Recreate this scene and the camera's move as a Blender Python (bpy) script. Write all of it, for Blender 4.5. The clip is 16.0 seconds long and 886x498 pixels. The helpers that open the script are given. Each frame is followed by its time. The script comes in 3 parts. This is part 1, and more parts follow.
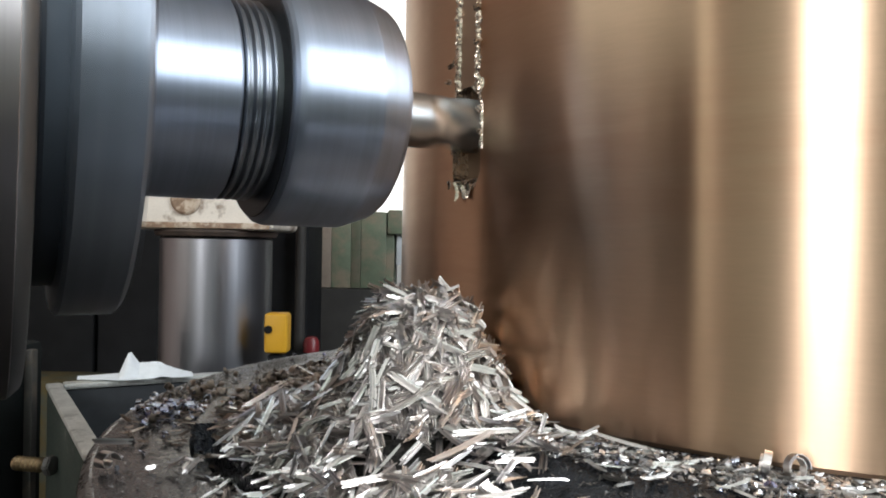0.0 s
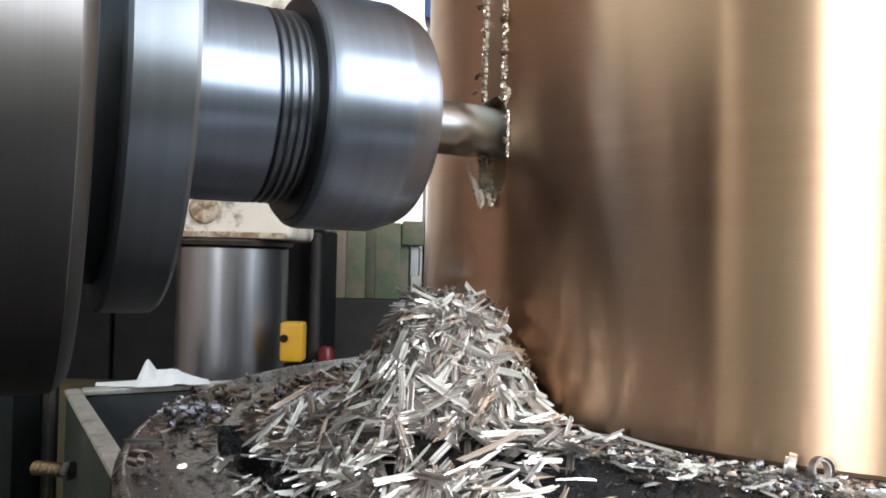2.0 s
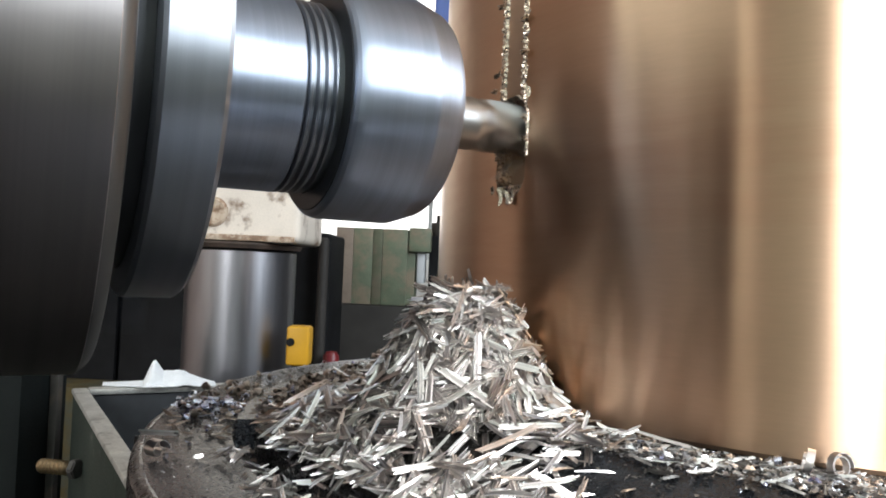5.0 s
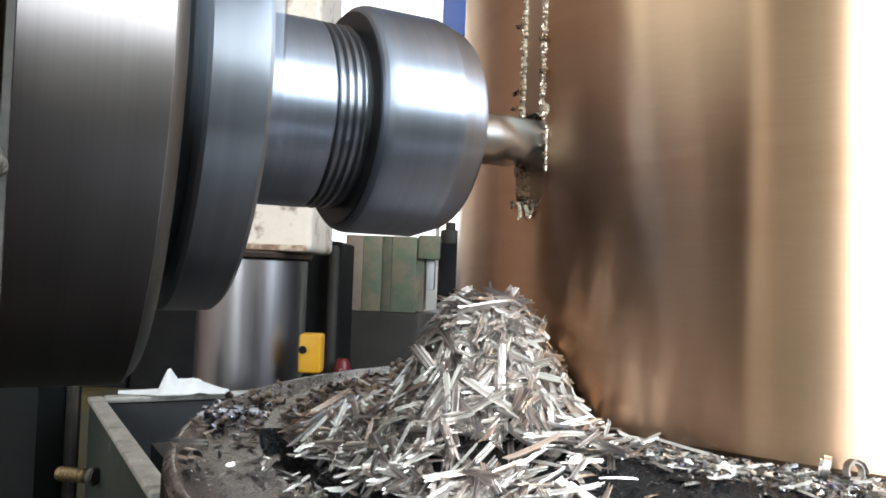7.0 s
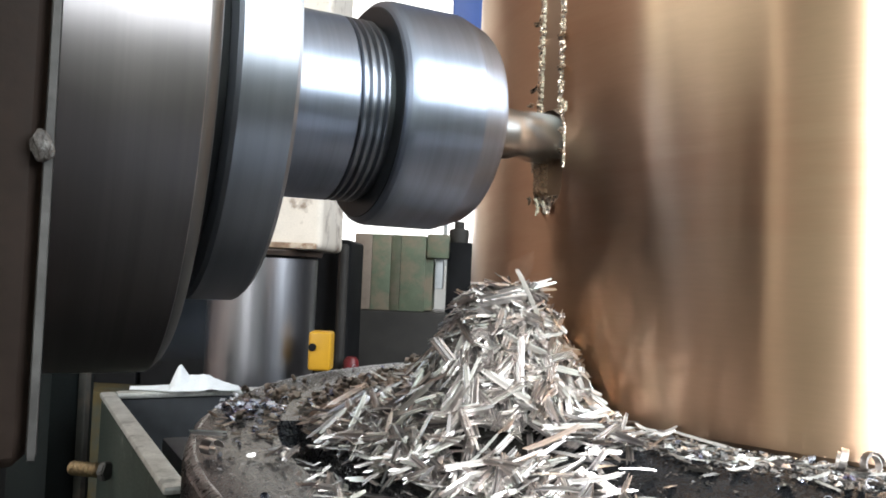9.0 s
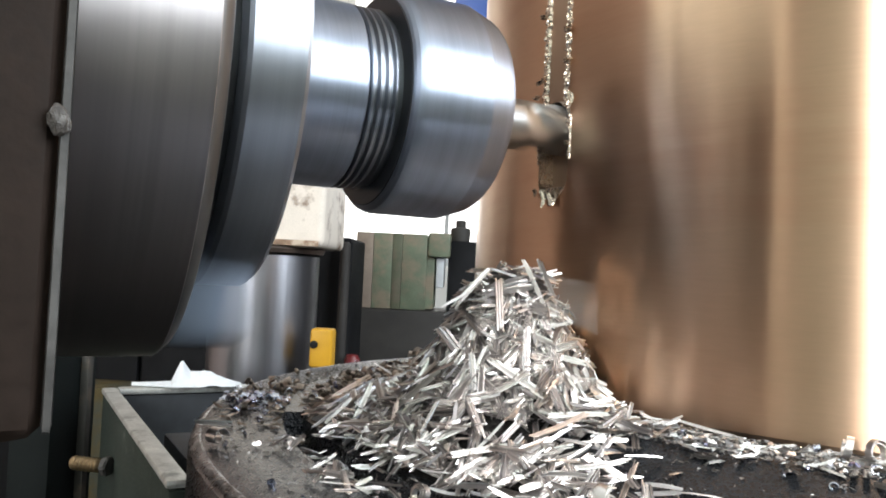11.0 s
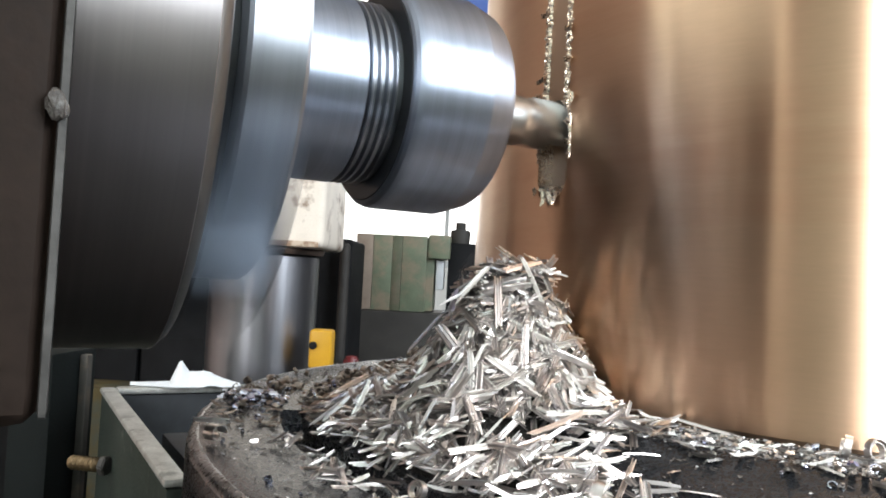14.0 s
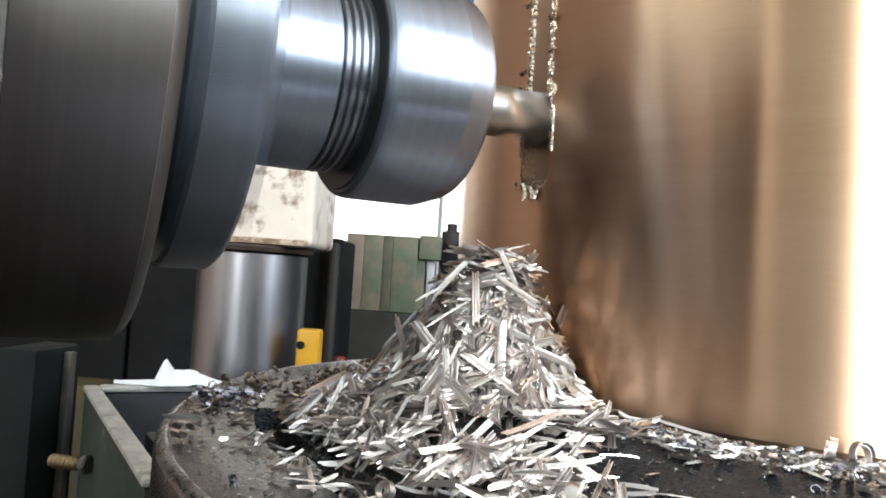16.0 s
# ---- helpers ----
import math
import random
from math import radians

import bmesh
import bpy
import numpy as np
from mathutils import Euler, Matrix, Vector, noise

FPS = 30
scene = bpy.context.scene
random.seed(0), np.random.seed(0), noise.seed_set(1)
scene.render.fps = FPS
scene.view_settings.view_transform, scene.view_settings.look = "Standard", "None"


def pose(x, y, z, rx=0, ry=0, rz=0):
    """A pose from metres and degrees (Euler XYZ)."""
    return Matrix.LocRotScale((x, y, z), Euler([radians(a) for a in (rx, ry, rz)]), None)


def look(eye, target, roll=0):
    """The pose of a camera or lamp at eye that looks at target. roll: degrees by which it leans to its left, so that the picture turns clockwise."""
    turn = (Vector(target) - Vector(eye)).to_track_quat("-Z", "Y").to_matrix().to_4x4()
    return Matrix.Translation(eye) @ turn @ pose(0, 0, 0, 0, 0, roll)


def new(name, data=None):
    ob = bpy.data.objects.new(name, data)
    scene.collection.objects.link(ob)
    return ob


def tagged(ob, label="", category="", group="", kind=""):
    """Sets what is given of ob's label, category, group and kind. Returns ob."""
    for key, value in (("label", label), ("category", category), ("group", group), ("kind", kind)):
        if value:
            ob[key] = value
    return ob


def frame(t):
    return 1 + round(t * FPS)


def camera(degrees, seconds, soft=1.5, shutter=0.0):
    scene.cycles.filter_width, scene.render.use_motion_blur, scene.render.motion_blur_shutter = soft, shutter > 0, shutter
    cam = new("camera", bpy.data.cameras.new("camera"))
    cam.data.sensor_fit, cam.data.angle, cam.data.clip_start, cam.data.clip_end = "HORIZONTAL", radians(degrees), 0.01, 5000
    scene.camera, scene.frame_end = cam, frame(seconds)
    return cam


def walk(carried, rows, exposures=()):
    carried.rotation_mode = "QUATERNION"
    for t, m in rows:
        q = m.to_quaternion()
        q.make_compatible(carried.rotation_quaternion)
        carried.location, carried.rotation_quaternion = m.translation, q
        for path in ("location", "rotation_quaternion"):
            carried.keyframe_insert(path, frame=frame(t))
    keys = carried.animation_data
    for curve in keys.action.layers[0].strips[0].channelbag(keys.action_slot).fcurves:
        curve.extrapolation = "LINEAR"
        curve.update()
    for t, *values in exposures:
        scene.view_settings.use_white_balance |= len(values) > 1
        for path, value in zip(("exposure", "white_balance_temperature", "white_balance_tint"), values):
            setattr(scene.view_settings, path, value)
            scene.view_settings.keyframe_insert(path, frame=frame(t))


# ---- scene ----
cam = camera(57.8, 16.0, 1.8, 0.5)
METRES, EYE, TILT, LEAN, TURN = 0.075, 0.079, 0.0, -1.0, 0.0
ROWS = [
    (0.0, 0.0, 0.0, 0.0, -0.0, 0.0, -0.0),
    (0.5, -0.0166, -0.0102, 0.0207, 0.15, 0.7, -0.05),
    (1.0, -0.0522, -0.0373, -0.0366, 0.43, 0.85, -0.57),
    (1.5, -0.0604, -0.0573, -0.0273, 0.53, 1.12, -0.58),
    (2.0, -0.0712, -0.0781, -0.0305, 0.83, 0.87, -0.46),
    (2.5, -0.0715, -0.081, -0.0268, 0.8, 1.02, -0.46),
    (3.0, -0.0862, -0.0917, -0.0415, 0.9, 1.1, -0.63),
    (3.5, -0.0948, -0.0973, -0.0539, 0.91, 1.21, -0.77),
    (4.0, -0.1112, -0.0904, -0.1006, 0.89, 1.25, -1.22),
    (6.5, -0.1901, -0.1988, -0.0776, 1.43, 1.99, -1.27),
    (7.0, -0.2147, -0.2321, -0.0657, 1.6, 1.95, -1.12),
    (7.5, -0.2179, -0.2208, -0.092, 1.49, 2.15, -1.53),
    (8.0, -0.2245, -0.2231, -0.1063, 1.52, 2.17, -1.65),
    (8.5, -0.245, -0.2454, -0.1019, 1.8, 1.96, -1.49),
    (9.0, -0.2723, -0.2796, -0.0954, 2.08, 1.94, -1.47),
    (11.5, -0.2983, -0.2935, -0.1523, 2.03, 2.0, -1.82),
    (12.0, -0.266, -0.2607, -0.1357, 1.84, 2.08, -1.74),
    (12.5, -0.2665, -0.2742, -0.1149, 1.93, 2.07, -1.59),
    (13.0, -0.265, -0.2586, -0.1442, 1.84, 2.08, -1.84),
    (13.5, -0.2604, -0.254, -0.1466, 1.8, 2.1, -1.86),
    (14.0, -0.2927, -0.2868, -0.1705, 2.09, 2.17, -2.08),
    (14.5, -0.2793, -0.2661, -0.1807, 1.85, 2.27, -2.21),
    (15.0, -0.2475, -0.2197, -0.2048, 1.52, 2.29, -2.49),
    (15.5, -0.2365, -0.195, -0.2282, 1.32, 2.44, -2.77),
    (16.0, -0.2188, -0.1676, -0.2021, 1.6, 2.35, -2.68),
]
walk(cam, [(t, pose(0, 0, EYE, TILT, LEAN, TURN) @ pose(METRES * x, METRES * y, METRES * z, 90 + pitch, roll, yaw)) for t, x, y, z, yaw, pitch, roll in ROWS],
     exposures=[(0.0, -0.20), (4.0, 0.01), (9.0, 0.23), (12.5, 0.38), (16.0, 0.37)])

# ---- light -------------------------------------------------------------
world = bpy.data.worlds.new("world")
scene.world = world
world.use_nodes = True
wn = world.node_tree.nodes
sky = wn.new("ShaderNodeTexSky")
sky.sky_type, sky.sun_disc = "NISHITA", False
sky.sun_elevation, sky.sun_rotation = radians(38), radians(115)
world.node_tree.links.new(sky.outputs[0], wn["Background"].inputs[0])
wn["Background"].inputs[1].default_value = 0.12


def window_light(name, eye, target, w, h, watts, colour):
    lamp = bpy.data.lights.new(name, "AREA")
    lamp.shape, lamp.size, lamp.size_y, lamp.energy, lamp.color = "RECTANGLE", w, h, watts, colour
    ob = new(name, lamp)
    ob.matrix_world = look(eye, target)
    return ob


window_light("daylight_east", (2.38, -0.95, 1.65), (0, -0.95, 1.65), 1.9, 2.1, 178, (0.85, 0.935, 1.0))
window_light("daylight_south", (-1.43, -2.48, 1.2), (-1.43, 0, 1.2), 0.56, 1.8, 55, (0.98, 0.985, 1.0))


window_light("daylight_west", (-3.18, -1.075, 1.37), (0, -1.075, 1.37), 2.25, 1.65, 48, (0.94, 1.0, 0.86))


# ---- materials -----------------------------------------------------------
def material(name, colour, rough=0.5, metal=0.0, vary=0.15, scale=60.0, stretch=(1, 1, 1), bump=0.0, fine=400.0,
             stain=None, stain_scale=12.0, stain_at=0.55, aniso=0.0, axis="Z", per_piece=0.0, rough_vary=0.1, spec=0.5):
    """A surface with broad and fine variation of colour, gloss and relief; stain: a second colour in patches."""
    m = bpy.data.materials.new(name)
    m.use_nodes = True
    nt = m.node_tree
    n, l = nt.nodes, nt.links.new
    b = n["Principled BSDF"]
    b.inputs["Metallic"].default_value = metal
    b.inputs["Specular IOR Level"].default_value = spec
    co = n.new("ShaderNodeTexCoord")
    mp = n.new("ShaderNodeMapping")
    mp.inputs["Scale"].default_value = stretch
    l(co.outputs["Object"], mp.inputs[0])

    def tex(s, detail, rough_=0.55):
        t = n.new("ShaderNodeTexNoise")
        t.inputs["Scale"].default_value, t.inputs["Detail"].default_value = s, detail
        t.inputs["Roughness"].default_value = rough_
        l(mp.outputs[0], t.inputs["Vector"])
        return t.outputs["Fac"]

    big, small = tex(scale, 4), tex(fine, 3)

    def rerange(v, lo, hi, a=0.3, z=0.7):
        r = n.new("ShaderNodeMapRange")
        l(v, r.inputs[0])
        for i, val in zip((1, 2, 3, 4), (a, z, lo, hi)):
            r.inputs[i].default_value = val
        return r.outputs[0]

    def mult(v, w):
        r = n.new("ShaderNodeMath")
        r.operation = "MULTIPLY"
        l(v, r.inputs[0])
        l(w, r.inputs[1])
        return r.outputs[0]

    val = mult(rerange(big, 1 - vary, 1 + vary), rerange(small, 1 - vary * 0.6, 1 + vary * 0.6))
    if per_piece:
        g = n.new("ShaderNodeNewGeometry")
        val = mult(val, rerange(g.outputs["Random Per Island"], 1 - per_piece, 1 + per_piece, 0, 1))
    hue = n.new("ShaderNodeHueSaturation")
    hue.inputs["Color"].default_value = (*colour, 1)
    l(val, hue.inputs["Value"])
    out = hue.outputs[0]
    if stain:
        mix = n.new("ShaderNodeMix")
        mix.data_type = "RGBA"
        l(rerange(tex(stain_scale, 6, 0.65), 0, 1, stain_at - 0.06, stain_at + 0.08), mix.inputs[0])
        l(out, mix.inputs[6])
        mix.inputs[7].default_value = (*stain, 1)
        out = mix.outputs[2]
    l(out, b.inputs["Base Color"])
    b.inputs["Roughness"].default_value = rough
    if rough_vary:
        l(rerange(small, max(rough - rough_vary, 0.03), min(rough + rough_vary, 1)), b.inputs["Roughness"])
    if aniso:
        b.inputs["Anisotropic"].default_value, b.inputs["Anisotropic Rotation"].default_value = aniso, 0.25
        t = n.new("ShaderNodeTangent")
        t.direction_type, t.axis = "RADIAL", axis
        l(t.outputs[0], b.inputs["Tangent"])
    if bump:
        bp = n.new("ShaderNodeBump")
        bp.inputs["Strength"].default_value, bp.inputs["Distance"].default_value = bump, 0.001
        l(small, bp.inputs["Height"])
        l(bp.outputs[0], b.inputs["Normal"])
    return m


M = {}
M["bronze"] = material("bronze", (0.69, 0.475, 0.325), 0.295, 1, 0.035, 3, (1, 1, 9), 0.0, 110, aniso=0.985, axis="Z", rough_vary=0.0,
                       stain=(0.63, 0.39, 0.26), stain_scale=2.2, stain_at=0.57)
M["cut_bronze"] = material("cut_bronze", (0.74, 0.63, 0.52), 0.27, 1, 0.2, 300, bump=0.12, fine=900)
# bronze with the shade of the deep keyway put into its colour
M["shaded_slot_floor"] = material("shaded_slot_floor", (0.42, 0.30, 0.22), 0.5, 1, 0.02, 40, rough_vary=0.03)
M["ground_steel"] = material("ground_steel", (0.375, 0.42, 0.51), 0.40, 1, 0.09, 9, (30, 1, 1), 0.0, 60, aniso=0.88, axis="X", rough_vary=0.0)
M["flange_steel"] = material("flange_steel", (0.385, 0.41, 0.455), 0.41, 1, 0.08, 9, (30, 1, 1), 0.0, 60, aniso=0.88, axis="X", rough_vary=0.0)
M["key_steel"] = material("key_steel", (0.115, 0.135, 0.168), 0.46, 1, 0.06, 30, fine=200, rough_vary=0.05)
M["thread_steel"] = material("thread_steel", (0.24, 0.255, 0.285), 0.34, 1, 0.08, 30, (6, 1, 1), fine=120, aniso=0.7, axis="X", rough_vary=0.0)
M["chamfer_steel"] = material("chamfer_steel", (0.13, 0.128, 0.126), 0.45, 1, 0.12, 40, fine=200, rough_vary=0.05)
M["nose_steel"] = material("nose_steel", (0.42, 0.385, 0.385), 0.38, 1, 0.12, 7, (16, 1, 1), 0.0, 70, aniso=0.85, axis="X", rough_vary=0.0,
                           stain=(0.31, 0.285, 0.275), stain_scale=6, stain_at=0.58)
# screw steel; also the painted shade of the nose gap and nut rear
M["black_steel_and_shade"] = material("black_steel_and_shade", (0.06, 0.062, 0.068), 0.4, 0.7, 0.2, 40)
M["tool_steel"] = material("tool_steel", (0.50, 0.51, 0.52), 0.36, 1, 0.04, 80, rough_vary=0.04)
M["table_iron"] = material("table_iron", (0.096, 0.101, 0.112), 0.27, 0.85, 0.14, 30, bump=0.03, fine=900, stain=(0.073, 0.074, 0.078),
                           stain_scale=11, stain_at=0.55, rough_vary=0.10)
M["chip"] = material("chip", (0.73, 0.68, 0.655), 0.33, 1, 0.05, 200, bump=0.0, fine=700, per_piece=0.55, rough_vary=0.0)
M["old_chip"] = material("old_chip", (0.37, 0.315, 0.27), 0.40, 1, 0.3, 300, bump=0.4, fine=1500, per_piece=0.45)
M["blue_chip"] = material("blue_chip", (0.62, 0.65, 0.74), 0.25, 1, 0.3, 300, per_piece=0.3, stain=(0.34, 0.32, 0.48), stain_scale=120)
M["rim_steel"] = material("rim_steel", (0.42, 0.42, 0.435), 0.3, 1, 0.3, 60, bump=0.3, fine=500, stain=(0.10, 0.095, 0.09), stain_scale=55, stain_at=0.55)
M["pale_grit"] = material("pale_grit", (0.62, 0.61, 0.61), 0.36, 0.9, 0.3, 500, per_piece=0.6)
M["grit"] = material("grit", (0.34, 0.32, 0.30), 0.45, 0.9, 0.3, 500, per_piece=0.7)
M["housing"] = material("housing", (0.016, 0.0105, 0.008), 0.6, 0, 0.25, 25, bump=0.1, fine=300, stain=(0.035, 0.028, 0.024), stain_scale=40, stain_at=0.68, spec=0.1)
M["caked_grease"] = material("caked_grease", (0.05, 0.042, 0.036), 0.45, 0.2, 0.4, 700, bump=0.4, fine=2500, stain=(0.10, 0.095, 0.088), stain_scale=500, stain_at=0.55)
M["worn_edge"] = material("worn_edge", (0.062, 0.058, 0.054), 0.6, 0.2, 0.3, 60, bump=0.2, stain=(0.09, 0.085, 0.08), stain_scale=60)
M["tray"] = material("tray", (0.03, 0.04, 0.034), 0.6, 0.0, 0.2, 30, bump=0.1, stain=(0.12, 0.13, 0.115), stain_scale=25, stain_at=0.66, spec=0.2)
M["tray_rim"] = material("tray_rim", (0.58, 0.59, 0.57), 0.45, 0.6, 0.2, 50, bump=0.1, stain=(0.28, 0.29, 0.28), stain_scale=40, stain_at=0.6)
M["tray_inside"] = material("tray_inside", (0.03, 0.034, 0.04), 0.65, 0.1, 0.25, 30)
M["brass"] = material("brass", (0.36, 0.26, 0.155), 0.5, 1, 0.2, 200)
M["tissue"] = material("tissue", (0.80, 0.83, 0.87), 0.9, 0, 0.05, 90, bump=0.3)
M["chrome"] = material("chrome", (0.32, 0.32, 0.345), 0.33, 1, 0.05, 9, (6, 6, 0.3), fine=25, rough_vary=0.03)
M["cream_paint"] = material("cream_paint", (0.70, 0.62, 0.54), 0.5, 0, 0.1, 12, stain=(0.20, 0.125, 0.08), stain_scale=22, stain_at=0.60, bump=0.1)
M["rust_boss"] = material("rust_boss", (0.24, 0.15, 0.095), 0.7, 0, 0.35, 60, bump=0.3, fine=500, stain=(0.50, 0.40, 0.31), stain_scale=70, stain_at=0.52)
M["rust_edge"] = material("rust_edge", (0.05, 0.032, 0.024), 0.7, 0, 0.4, 40, bump=0.3)
M["black_paint"] = material("black_paint", (0.008, 0.008, 0.009), 0.7, 0, 0.3, 20, spec=0.15)
M["green_paint"] = material("green_paint", (0.135, 0.16, 0.105), 0.55, 0, 0.2, 25, stain=(0.22, 0.18, 0.125), stain_scale=18, stain_at=0.52)
M["olive_paint"] = material("olive_paint", (0.095, 0.10, 0.062), 0.55, 0, 0.2, 25, stain=(0.15, 0.12, 0.085), stain_scale=14, stain_at=0.54)
M["tan_paint"] = material("tan_paint", (0.24, 0.185, 0.145), 0.55, 0, 0.15, 18, stain=(0.18, 0.13, 0.1), stain_scale=15)
M["grey_paint"] = material("grey_paint", (0.04, 0.036, 0.033), 0.6, 0, 0.2, 15, spec=0.25)
M["pale_paint"] = material("pale_paint", (0.55, 0.56, 0.58), 0.4, 0, 0.1, 15)
M["pale_dirty"] = material("pale_dirty", (0.05, 0.047, 0.043), 0.6, 0, 0.3, 20, stain=(0.1, 0.08, 0.06), stain_scale=18)
M["yellow"] = material("yellow", (0.56, 0.29, 0.012), 0.45, 0, 0.06, 30)
M["red"] = material("red", (0.16, 0.012, 0.015), 0.4, 0, 0.1, 30)
M["blue"] = material("blue", (0.03, 0.08, 0.30), 0.4, 0, 0.1, 30)
M["ochre"] = material("ochre", (0.07, 0.052, 0.02), 0.7, 0, 0.25, 20, stain=(0.05, 0.05, 0.035), stain_scale=22, stain_at=0.5, spec=0.2)
M["dark_green"] = material("dark_green", (0.006, 0.0085, 0.0085), 0.75, 0, 0.2, 15, spec=0.2)
M["bed_paint"] = material("bed_paint", (0.018, 0.019, 0.018), 0.8, 0, 0.3, 8, fine=60, stain=(0.008, 0.008, 0.008), stain_scale=6, spec=0.1)
M["wall"] = material("wall", (0.54, 0.575, 0.50), 0.8, 0, 0.12, 1.5, fine=30, stain=(0.47, 0.44, 0.40), stain_scale=2.2)
# brown picked for what the bronze reflects
M["brown_wall"] = material("brown_wall", (0.60, 0.45, 0.375), 0.75, 0, 0.2, 1.5, fine=30, stain=(0.48, 0.35, 0.29), stain_scale=2.2)
M["dark_wall"] = material("dark_wall", (0.13, 0.13, 0.14), 0.75, 0, 0.15, 1.5, fine=30, stain=(0.10, 0.10, 0.105), stain_scale=2.2)
M["white_wall"] = material("white_wall", (0.78, 0.77, 0.74), 0.8, 0, 0.05, 1.5, fine=30)
M["concrete"] = material("concrete", (0.06, 0.055, 0.05), 0.7, 0, 0.2, 2.5, fine=60, stain=(0.03, 0.027, 0.025), stain_scale=1.7)
M["ceiling"] = material("ceiling", (0.62, 0.61, 0.59), 0.8, 0, 0.1, 1.5)
M["window_paint"] = material("window_paint", (0.5, 0.52, 0.52), 0.5, 0, 0.1, 10)


# ---- mesh helpers ----------------------------------------------------------
def mesh_of(name, verts, faces, mat, smooth=False):
    me = bpy.data.meshes.new(name)
    me.from_pydata([tuple(map(float, v)) for v in verts], [], faces)
    me.materials.append(M[mat])
    if smooth:
        me.polygons.foreach_set("use_smooth", [True] * len(me.polygons))
        me.set_sharp_from_angle(angle=radians(34))
    me.update()
    return me


def part(name, me, parent=None, label="", at=None):
    ob = new(name, me)
    if parent:
        ob.parent = parent
    if at is not None:
        ob.matrix_local = at
    if label:
        ob["label"] = label
    return ob


def from_bm(name, bm, mat, smooth=False):
    me = bpy.data.meshes.new(name)
    bm.to_mesh(me)
    bm.free()
    me.materials.append(M[mat])
    if smooth:
        me.polygons.foreach_set("use_smooth", [True] * len(me.polygons))
        me.set_sharp_from_angle(angle=radians(34))
    return me


def box_mesh(name, lo, hi, mat, bevel=0.002, segments=2, smooth=True):
    bm = bmesh.new()
    bmesh.ops.create_cube(bm, size=1)
    for v in bm.verts:
        v.co = Vector([(a + b) / 2 + c * (b - a) for a, b, c in zip(lo, hi, v.co)])
    if bevel:
        bmesh.ops.bevel(bm, geom=bm.edges[:], offset=bevel, segments=segments, affect="EDGES", profile=0.6)
    return from_bm(name, bm, mat, smooth)


def lathe_mesh(name, profile, mat, axis="X", steps=96, closed=False, smooth=True, wobble=None, crease=34):
    """Turn a profile of (along, radius) about an axis."""
    verts, faces, n = [], [], len(profile)
    for i in range(steps):
        a = 2 * math.pi * i / steps
        for s, r in profile:
            if wobble:
                s, r = wobble(s, r, a)
            c, d = r * math.cos(a), r * math.sin(a)
            verts.append((s, c, d) if axis == "X" else (c, d, s))
    m = n if closed else n - 1
    for i in range(steps):
        for j in range(m):
            a, b = i * n + j, i * n + (j + 1) % n
            c, d = ((i + 1) % steps) * n + (j + 1) % n, ((i + 1) % steps) * n + j
            faces.append((a, d, c, b) if axis == "X" else (a, b, c, d)[::-1])
    me = mesh_of(name, verts, faces, mat, smooth)
    bm = bmesh.new()
    bm.from_mesh(me)
    bmesh.ops.remove_doubles(bm, verts=bm.verts, dist=1e-6)
    bmesh.ops.recalc_face_normals(bm, faces=bm.faces)
    for e in bm.edges:
        e.smooth = len(e.link_faces) == 2 and e.calc_face_angle() < radians(crease)
    bm.to_mesh(me)
    bm.free()
    return me


# ---- workshop ---------------------------------------------------------------
X0, X1, Y0, Y1, Z0, Z1 = -3.2, 2.4, -2.5, 4.0, -0.95, 3.0


def wall_with_opening(name, plane, at, lo, hi, wlo, whi, thick, mat, label):
    """A wall across x or y; its opening from wlo to whi (along, up)."""
    bm = bmesh.new()
    spans = [((lo[0], lo[1]), (wlo[0], hi[1])), ((whi[0], lo[1]), (hi[0], hi[1])),
             ((wlo[0], lo[1]), (whi[0], wlo[1])), ((wlo[0], whi[1]), (whi[0], hi[1]))]
    for (a, b), (c, d) in spans:
        r = bmesh.ops.create_cube(bm, size=1)
        for v in r["verts"]:
            u, w = (a + c) / 2 + v.co.x * (c - a), (b + d) / 2 + v.co.z * (d - b)
            o = at + v.co.y * thick
            v.co = Vector((u, o, w)) if plane == "y" else Vector((o, u, w))
    return tagged(part(name, from_bm(name, bm, mat)), label, "wall", kind="structure")


def window_frame(name, plane, at, lo, hi, cols, bar_width, label):
    e = new(name)
    tagged(e, label, "window", kind="structure")
    t = 0.02

    def bar(nm, a, b, c, d):
        l, h = ((a, at - 0.03, b), (c, at + 0.03, d)) if plane == "y" else ((at - 0.03, a, b), (at + 0.03, c, d))
        part(nm, box_mesh(nm, l, h, "window_paint", 0.004), e)

    bar("side_frame", lo[0], lo[1], lo[0] + 2 * t, hi[1])
    bar("side_frame", hi[0] - 2 * t, lo[1], hi[0], hi[1])
    bar("bottom_frame", lo[0] + 2 * t, lo[1], hi[0] - 2 * t, lo[1] + 2 * t)
    bar("top_frame", lo[0] + 2 * t, hi[1] - 2 * t, hi[0] - 2 * t, hi[1])
    for i in range(1, cols):
        x = lo[0] + (hi[0] - lo[0]) * i / cols
        bar("mullion", x - bar_width / 2, lo[1] + 2 * t, x + bar_width / 2, hi[1] - 2 * t)
    return e


